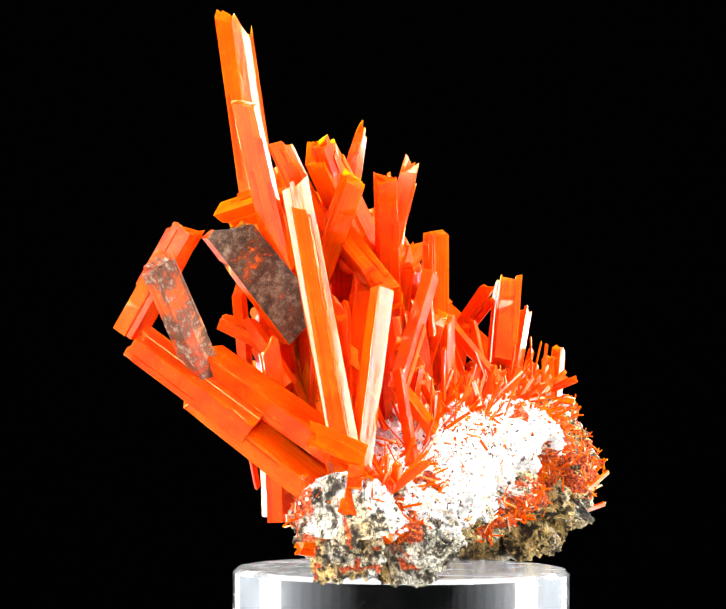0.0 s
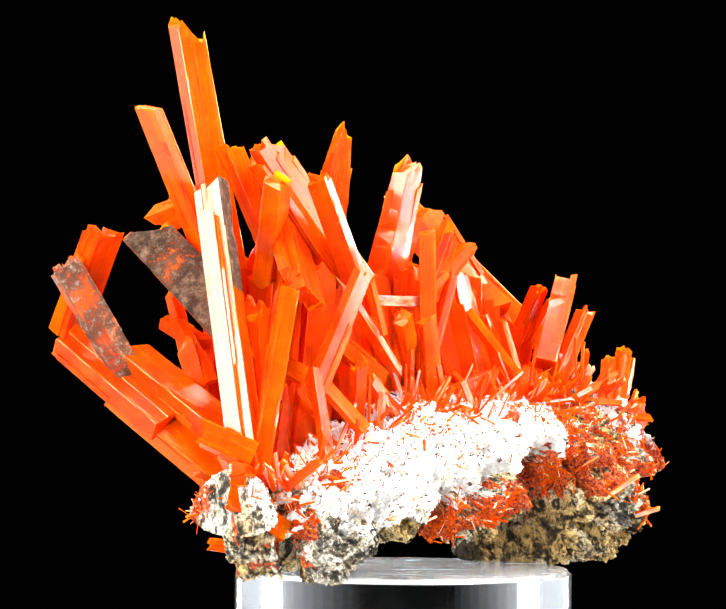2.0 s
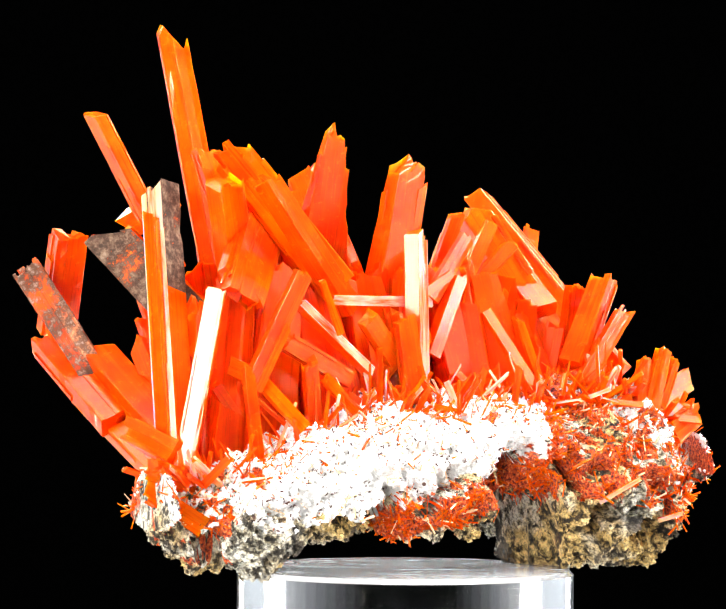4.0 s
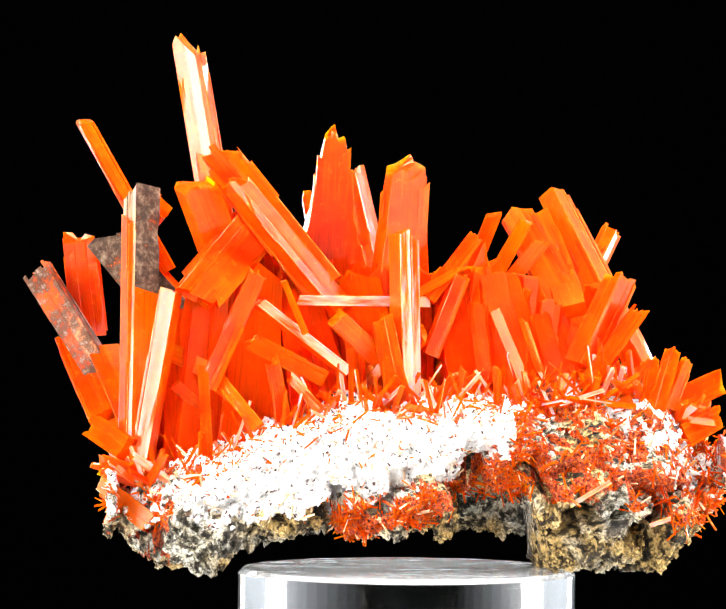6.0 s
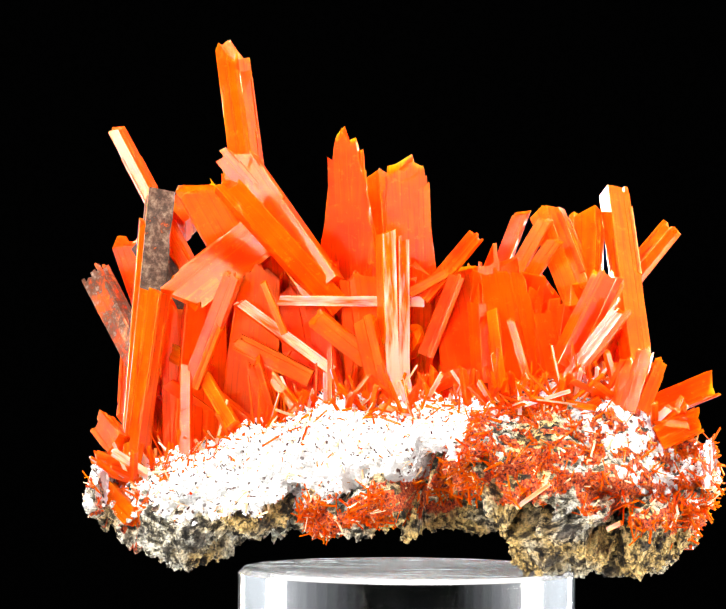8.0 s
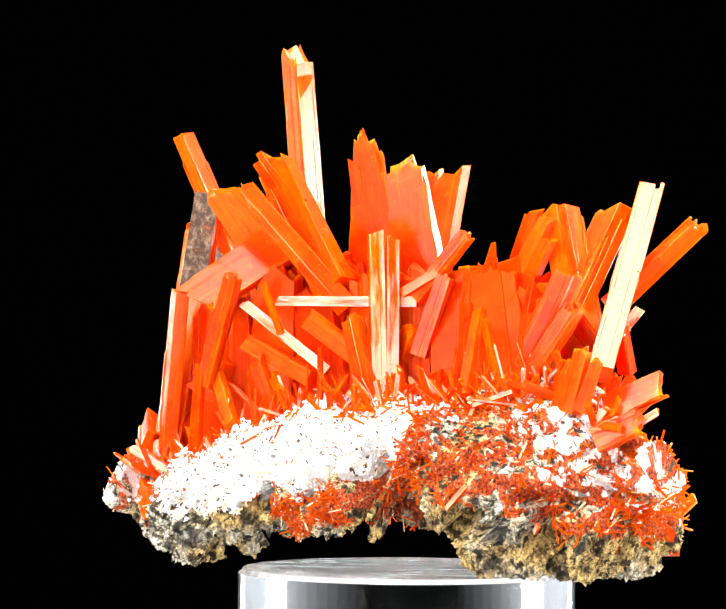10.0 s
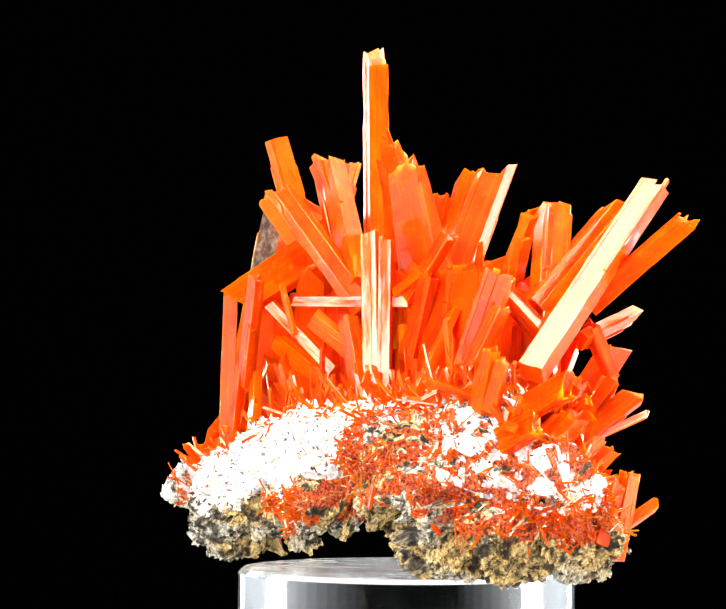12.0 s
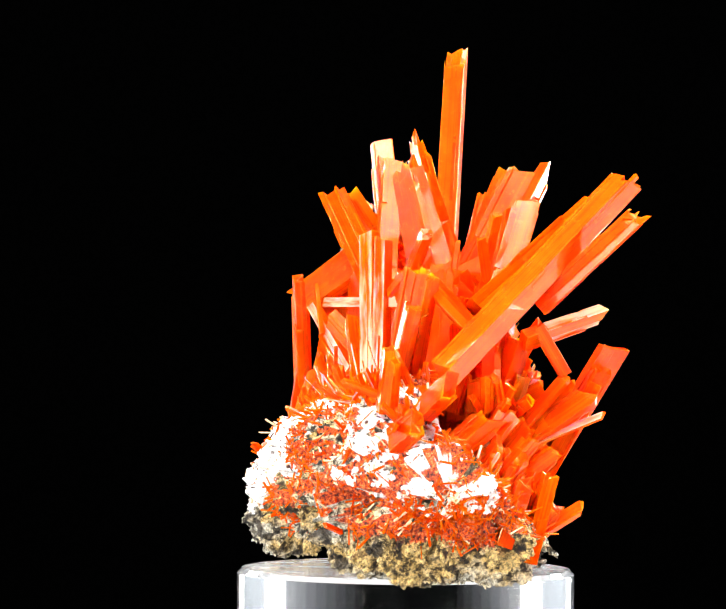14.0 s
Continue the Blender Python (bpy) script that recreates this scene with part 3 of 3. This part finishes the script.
crystal((-29.8, 7.4, 63.1), (-27.0, 1.1, 48.5), 3.6, 2.4)
crystal((-30.8, -11.3, 31.6), (-30.0, -13.7, 16.8), 1.7, 1.3)
crystal((-28.7, -9.9, 30.1), (-22.8, -13.4, 22.8), 1.9, 1.4)
crystal((-20.7, -10.2, 32.3), (-18.6, -7.5, 23.0), 2.2, 1.5)
crystal((-18.0, -9.7, 30.0), (-11.8, -11.0, 23.1), 1.6, 1.2)
crystal((-9.2, -9.4, 34.3), (-9.1, -9.4, 23.0), 0.8, 0.6)
crystal((-4.5, -7.8, 38.6), (-1.7, -6.6, 25.8), 3.3, 2.0)
crystal((7.7, -1.3, 45.0), (3.1, -1.4, 33.3), 2.5, 1.8, face=(0.3, -0.95, 0), sides=False, bright=True)
crystal((6.3, -1.5, 45.4), (1.0, -2.9, 42.4), 1.4, 1.1)
crystal((7.8, -0.5, 35.1), (2.3, 4.2, 27.7), 1.5, 1.2)
crystal((11.1, -6.5, 30.5), (2.5, -4.7, 27.3), 1.6, 1.2)
crystal((12.9, 0.1, 39.9), (17.0, -9.2, 27.6), 1.7, 1.2)
crystal((10.7, 6.4, 35.1), (7.9, 8.8, 28.8), 1.7, 1.2)
crystal((16.6, -3.7, 38.7), (19.6, -4.6, 29.7), 1.3, 0.9)
crystal((-19.2, -10.9, 44.1), (-15.9, -10.4, 36.3), 1.0, 0.7)
crystal((-11.3, -9.7, 38.6), (-4.9, -5.2, 32.8), 2.9, 1.8)
crystal((-23.8, -8.9, 35.2), (-12.9, -7.0, 29.8), 2.6, 1.8)
crystal((-37.6, -4.5, 34.6), (-28.9, -7.2, 30.4), 2.6, 1.7)
crystal((-34.9, -8.7, 29.0), (-28.8, -3.6, 23.6), 1.9, 1.4)
crystal((10.2, 0.8, 51.2), (2.7, -1.8, 41.6), 2.3, 1.5)
crystal((10.4, 6.6, 47.5), (12.6, 3.3, 28.3), 9.6, 5.9, face=(0.8, -0.6, 0), deep=True)
crystal((-46.5, -5.0, 22.6), (-41.5, -10.5, 19.4), 3.5, 2.6)
crystal((-45.6, -11.4, 17.2), (-38.4, -8.5, 14.9), 3.2, 2.4)
crystal((-44.9, -9.4, 13.9), (-38.1, -13.3, 9.0), 2.8, 2.0)
crystal((-40.7, -0.8, 6.9), (-34.5, -5.2, 5.8), 2.0, 1.5)
crystal((17.0, 24.0, 29.0), (21.0, 12.0, 9.0), 3.2, 2.4)
crystal((13.0, 21.0, 27.0), (22.0, 13.0, 12.0), 2.8, 2.1)
crystal((20.0, 20.0, 26.0), (22.0, 8.0, 16.0), 3.8, 2.4)
crystal((35.2, -9.0, 33.4), (34.2, -9.8, 25.8), 2.4, 1.8, broken=False, peak=(0.2, 0.6, 0.3), point=0.75, sides=False)
crystal((40.4, -9.4, 33.2), (37.4, -9.6, 25.8), 2.2, 1.6, broken=False, peak=(-0.1, 0.5, 0.6), point=0.7, face=(0.5, -0.8, 0), sides=False)
crystal((45.3, -7.0, 24.5), (39.8, -9.1, 21.6), 3.5, 2.4)
crystal((-39.8, 11.5, 52.4), (-37.1, 3.1, 55.4), 3.8, 2.4)
crystal((-36.7, 13.1, 38.0), (-36.2, 5.6, 34.6), 2.9, 1.8)
crystal((-38.7, 9.5, 42.2), (-34.0, 10.5, 31.0), 2.0, 1.5)
crystal((-39.4, 7.7, 38.3), (-38.4, 1.6, 29.4), 1.9, 1.4)
crystal((25.0, 13.6, 28.5), (25.0, 4.0, 23.5), 3.7, 2.4)
crystal((22.0, 18.0, 24.0), (24.0, 6.0, 15.0), 3.2, 2.1)
crystal((31.0, 15.0, 20.0), (30.0, 4.0, 12.0), 2.9, 2.0)
crystal((19.0, 8.0, 41.5), (17.0, 6.0, 26.0), 8.3, 5.3, face=(0.9, -0.4, 0.0), deep=True)
crystal((24.0, 11.0, 36.5), (20.0, 6.0, 26.0), 5.7, 3.5, face=(0.7, -0.7, 0.0), deep=True)
crystal((39.0, 12.8, 17.0), (39.5, 9.5, 5.0), 2.9, 2.1)

for tip, root, w, d, face in (
    ((-30.0, -5.5, 44.5), (-31.8, -3.5, 14.0), 9.0, 4.0, (0.5, -0.87, 0)),
    ((-35.5, -4.5, 41.5), (-33.5, -4.5, 11.0), 6.0, 4.0, (0.3, -0.95, 0)),
    ((-22.0, -3.0, 47.5), (-24.5, -2.0, 17.0), 9.5, 4.5, (0.2, -1, 0)),
    ((-17.0, -1.5, 44.0), (-13.0, -1.5, 25.0), 9.5, 4.0, (0.1, -1, 0)),
    ((-8.0, 1.0, 46.0), (-4.5, 0.0, 27.0), 9.5, 4.5, (0.2, -1, 0)),
    ((6.0, 2.5, 46.5), (10.5, 0.0, 27.0), 9.5, 4.0, (0.2, -1, 0)),
    ((13.0, 3.5, 46.5), (17.0, 1.0, 27.0), 10.0, 4.0, (0.4, -0.9, 0)),
    ((20.5, 4.5, 40.5), (24.5, 1.5, 26.0), 9.0, 4.0, (0.5, -0.87, 0)),
    ((26.5, 6.0, 37.5), (28.5, 4.0, 24.0), 7.0, 4.0, (0.6, -0.8, 0)),
):
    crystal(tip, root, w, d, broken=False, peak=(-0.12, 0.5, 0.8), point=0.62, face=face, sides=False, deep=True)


def inside(p):
    """Whether a point keeps within the bulk of the cluster."""
    if p.z > 30 and p.y < -3 or p.z > 31 and p.x > 3 and p.y < 2 or p.z > 36 and p.x < -30:
        return False
    slope = 2 + (47 - p.z) * 1.15
    return 0.184 * p.x + 0.983 * p.y > -14 and 0.384 * p.x - 0.923 * p.y < slope and 0.384 * p.x - 0.923 * p.y > -24


def filler():
    """Shorter crystals that fill the cluster between the large ones, spreading from its foot."""
    made = 0
    r = random.Random(11)
    while made < 120:
        x, y = r.uniform(-34, 34), r.uniform(-7, 10)
        base = Vector((x, y, lerp_table(x, CREST) - 4))
        w = r.choice((0.9, 1.3, 1.8, 2.4, 3.2)) * r.uniform(0.8, 1.2)
        lean = 0.75 if w < 2.0 else 0.4
        way = Vector((x * 0.008 + r.gauss(0, lean), y * 0.03 + r.gauss(0, lean * 0.7), 1)).normalized()
        reach = lerp_table(x, [(-38, 38), (-25, 47), (-10, 47), (10, 46), (14, 41), (25, 38), (36, 33)]) - 2 - abs(y) * 0.4
        top = r.uniform(0.55, 1.0) * (reach - base.z)
        tip = base + way * top
        if not inside(tip):
            continue
        crystal(tip, base, w, w * r.uniform(0.55, 0.9), r.uniform(-60, 60), r.random() < 0.7)
        made += 1


def core():
    """Broad crystals in the heart of the cluster, behind the ones that stand out."""
    r = random.Random(5)
    for i in range(70):
        x = -36 + 66 * (i + r.uniform(0.1, 0.9)) / 70
        y = r.uniform(0, 9) if x < 3 else r.uniform(3, 9)
        base = Vector((x * 0.9, y * 0.8, lerp_table(x, CREST) - 7))
        top = lerp_table(x, [(-36, 43), (-28, 48), (-22, 50), (-10, 47), (11, 45.5), (22, 41), (30, 36)]) - r.uniform(0, 4)
        tip = Vector((x + r.gauss(0, 3), y + r.gauss(0, 2), top))
        w = r.uniform(3.0, 5.6)
        if not inside(tip):
            tip = Vector((x * 0.9, max(y, 4.0), top - 3))
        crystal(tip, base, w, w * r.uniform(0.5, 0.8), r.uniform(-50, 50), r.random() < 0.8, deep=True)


core()
filler()


def rear():
    """Crystals low on the far side, leaning out over the foot of the rock."""
    r = random.Random(31)
    made = 0
    while made < 120:
        x, y = r.uniform(0, 36), r.uniform(-1, 10)
        base = Vector((x, y, max(6.0 if x > 21 else 17.5, 19 - y)))
        way = Vector((r.gauss(0.0, 0.35), 1, 0.8 + r.gauss(0, 0.5))).normalized()
        w = r.choice((0.7, 1.2, 2.2, 3.6)) * r.uniform(0.8, 1.2)
        tip = base + way * r.uniform(6, 15)
        if 0.184 * tip.x + 0.983 * tip.y > 30 - (34 - tip.z) * 0.62 or 0.6 * tip.x + 0.8 * tip.y > 31 or tip.z > 36:
            continue
        crystal(tip, base, w, w * 0.7, r.uniform(-60, 60), r.random() < 0.7)
        made += 1


rear()


def spray(count, seed, where, length, spread, broad=(0.45, 1.3)):
    """Short slim blades standing thickly on the rock at the foot of the large crystals."""
    r = random.Random(seed)
    for _ in range(count):
        foot, way = where(r)
        way = (way + Vector((r.gauss(0, spread), r.gauss(0, spread), r.gauss(0, spread)))).normalized()
        w = r.uniform(*broad)
        tip = foot + way * r.uniform(*length)
        pale = r.random() < 0.3
        crystal(tip, foot, w, w * r.uniform(0.4, 0.8), r.uniform(-60, 60), r.random() < 0.5, frost_glare=(r.uniform(-1, 1), -1, 0, 0) if pale else None)


def crest_foot(r):
    x = r.uniform(-14, 34)
    return Vector((x, r.uniform(-11, -3), lerp_table(x, CREST) - 2.5)), Vector((0.1, -0.25, 1))


spray(110, 41, crest_foot, (3.5, 8), 0.8, (0.35, 1.1))
spray(9, 42, lambda r: (Vector((40 + r.gauss(0, 1.5), -8 + r.gauss(0, 1.5), 24)), Vector((0.7, -0.5, 0.5))), (2.5, 5), 0.5)
spray(30, 43, lambda r: (Vector((r.uniform(-42, -34), r.uniform(-14, -4), 15)), Vector((-0.5, -0.4, 0.7))), (3, 7), 0.5)

def front_foot(r):
    x = r.uniform(-37, 30)
    return Vector((x, r.uniform(-12.5, -6), lerp_table(x, CREST) - r.uniform(1.5, 4))), Vector((r.gauss(0, 0.5), -0.15, 1))


spray(130, 45, front_foot, (4, 9), 0.6, (0.25, 0.7))


def far_foot(r):
    y = r.uniform(2, 12)
    return Vector((r.uniform(33, 38), y, 18 - 0.8 * y + r.uniform(-2, 2))), Vector((0.3, 0.35, 0.75))


# two long pale splinters lying against the red druse
crystal((27.0, -22.0, 15.5), (21.7, -19.5, 12.0), 0.7, 0.5, frost_glare=(0, -1, 0.3, 0), label="loose pale splinter")
crystal((36.6, -18.3, 10.2), (34.0, -15.5, 9.0), 0.7, 0.5, frost_glare=(0, -1, 0.3, 0), label="loose pale splinter")
spray(26, 46, lambda r: (Vector((r.uniform(15, 28), r.uniform(6, 11), 20)), Vector((-0.1, 0.75, 0.65))), (8, 14), 0.22, (1.2, 3.2))
spray(46, 44, far_foot, (3, 7), 0.2, (0.8, 2.6))


def needles(name, label, mat, count, slots, lo, hi, spread, seed, where=lambda c: True):
    """Fine needles strewn over the rock, too many to count."""
    r = random.Random(seed)
    verts, faces = [], []
    sites = [s for k in slots for s in SITES[k] if where(s[0])]
    for _ in range(count):
        c, n = r.choice(sites)
        way = (n * r.uniform(0.1, 1) + Vector((r.gauss(0, spread), r.gauss(0, spread), r.gauss(0, spread)))).normalized()
        length = lo + (hi - lo) * r.random() ** 2
        w = r.uniform(0.06, 0.16) * (0.6 + length * 0.16)
        side = way.orthogonal().normalized()
        other = way.cross(side)
        a = c - way * 0.4
        b = c + way * length
        k = len(verts)
        for p in (a, b):
            for sx, sy in ((1, 0.6), (-1, 0.6), (-1, -0.6), (1, -0.6)):
                verts.append((p + side * sx * w + other * sy * w) * 0.001)
        for i in range(4):
            faces.append((k + i, k + (i + 1) % 4, k + 4 + (i + 1) % 4, k + 4 + i))
        faces.append((k + 4, k + 5, k + 6, k + 7))
    me = bpy.data.meshes.new(name)
    me.from_pydata(verts, [], faces)
    me.materials.append(mat)
    ob = new(name, me)
    ob.parent = SPECIMEN
    return tagged(ob, label, kind="stuff")


needles("needle_druse", "fine orange-red needle crystals on the rock", M_CRYSTAL, 5600, (2,), 0.7, 3.2, 0.9, 21, lambda c: c.x > -30 or c.z > 9)
needles("needle_fringe", "orange needle crystals along the crest of the rock", M_CRYSTAL, 800, (1, 2), 0.8, 4.5, 0.6, 22, lambda c: abs(c.x) < 36 and c.z > lerp_table(c.x, CREST) - 3.5)
needles("needle_scatter", "loose orange needles on the white crust", M_CRYSTAL, 650, (1,), 0.3, 1.8, 0.9, 23)
needles("pale_needles", "pale needles among the red druse", M_NEEDLE_PALE, 1700, (1, 2), 0.5, 2.8, 0.9, 24, lambda c: c.x > -30 or c.z > 9)

needles("dark_needles", "short dark brown needles on the white crust", M_NEEDLE_DARK, 1500, (1,), 0.15, 0.8, 1.2, 25)


def grains(name, label, mat, count, slots, lo, hi, seed, where=lambda c: True):
    """Angular crumbs that roughen the rock, half sunk in it, too many to count."""
    r = random.Random(seed)
    verts, faces = [], []
    sites = [q for k in slots for q in SITES[k] if where(q[0])]
    for _ in range(count):
        c, n = r.choice(sites)
        size = lo + (hi - lo) * r.random() ** 2.5
        turn = Euler((r.uniform(0, 6.3), r.uniform(0, 6.3), r.uniform(0, 6.3))).to_matrix()
        k = len(verts)
        mid = c + n * size * r.uniform(-0.15, 0.35)
        for d in ((1, 0, 0), (-1, 0, 0), (0, 1, 0), (0, -1, 0), (0, 0, 1), (0, 0, -1)):
            verts.append((mid + turn @ (Vector(d) * size * r.uniform(0.45, 1.1))) * 0.001)
        for a, b, e in ((0, 2, 4), (2, 1, 4), (1, 3, 4), (3, 0, 4), (2, 0, 5), (1, 2, 5), (3, 1, 5), (0, 3, 5)):
            faces.append((k + a, k + b, k + e))
    me = bpy.data.meshes.new(name)
    me.from_pydata(verts, [], faces)
    me.materials.append(mat)
    ob = new(name, me)
    ob.parent = SPECIMEN
    return tagged(ob, label, kind="stuff")


grains("rock_grit", "crumbly pale brown grit on the rock", M_ROCK, 15000, (0,), 0.15, 0.85, 26, lambda c: c.y < 16)
grains("crust_grit", "sugary white grains on the crust", M_CRUST, 14000, (1,), 0.12, 0.6, 27)


def motions():
    angles = [(0, 67.39), (0.5, 62.21), (1, 56.65), (1.5, 51.76), (2, 46.27), (2.5, 41.16), (3, 36.17), (5.5, 10.49), (6, 5.15), (6.5, 0.00), (7, -5.60), (7.5, -10.70), (8, -16.03), (10.5, -42.48), (11, -47.81), (11.5, -52.98), (12, -58.49), (12.5, -63.21), (13, -68.96), (13.5, -74.06), (14, -79.44)]
    walk(SPECIMEN, [(t, pose(0, 0, LIFT, 0, 0, a)) for t, a in angles])
    drift = [(0, -0.8), (1.5, -0.6), (3, -0.35), (6.5, 0), (11, 0), (14, -0.15)]
    walk(PEDESTAL, [(t, pose(x * 0.001, 0, 0, 0, 0, 0)) for t, x in drift])


motions()
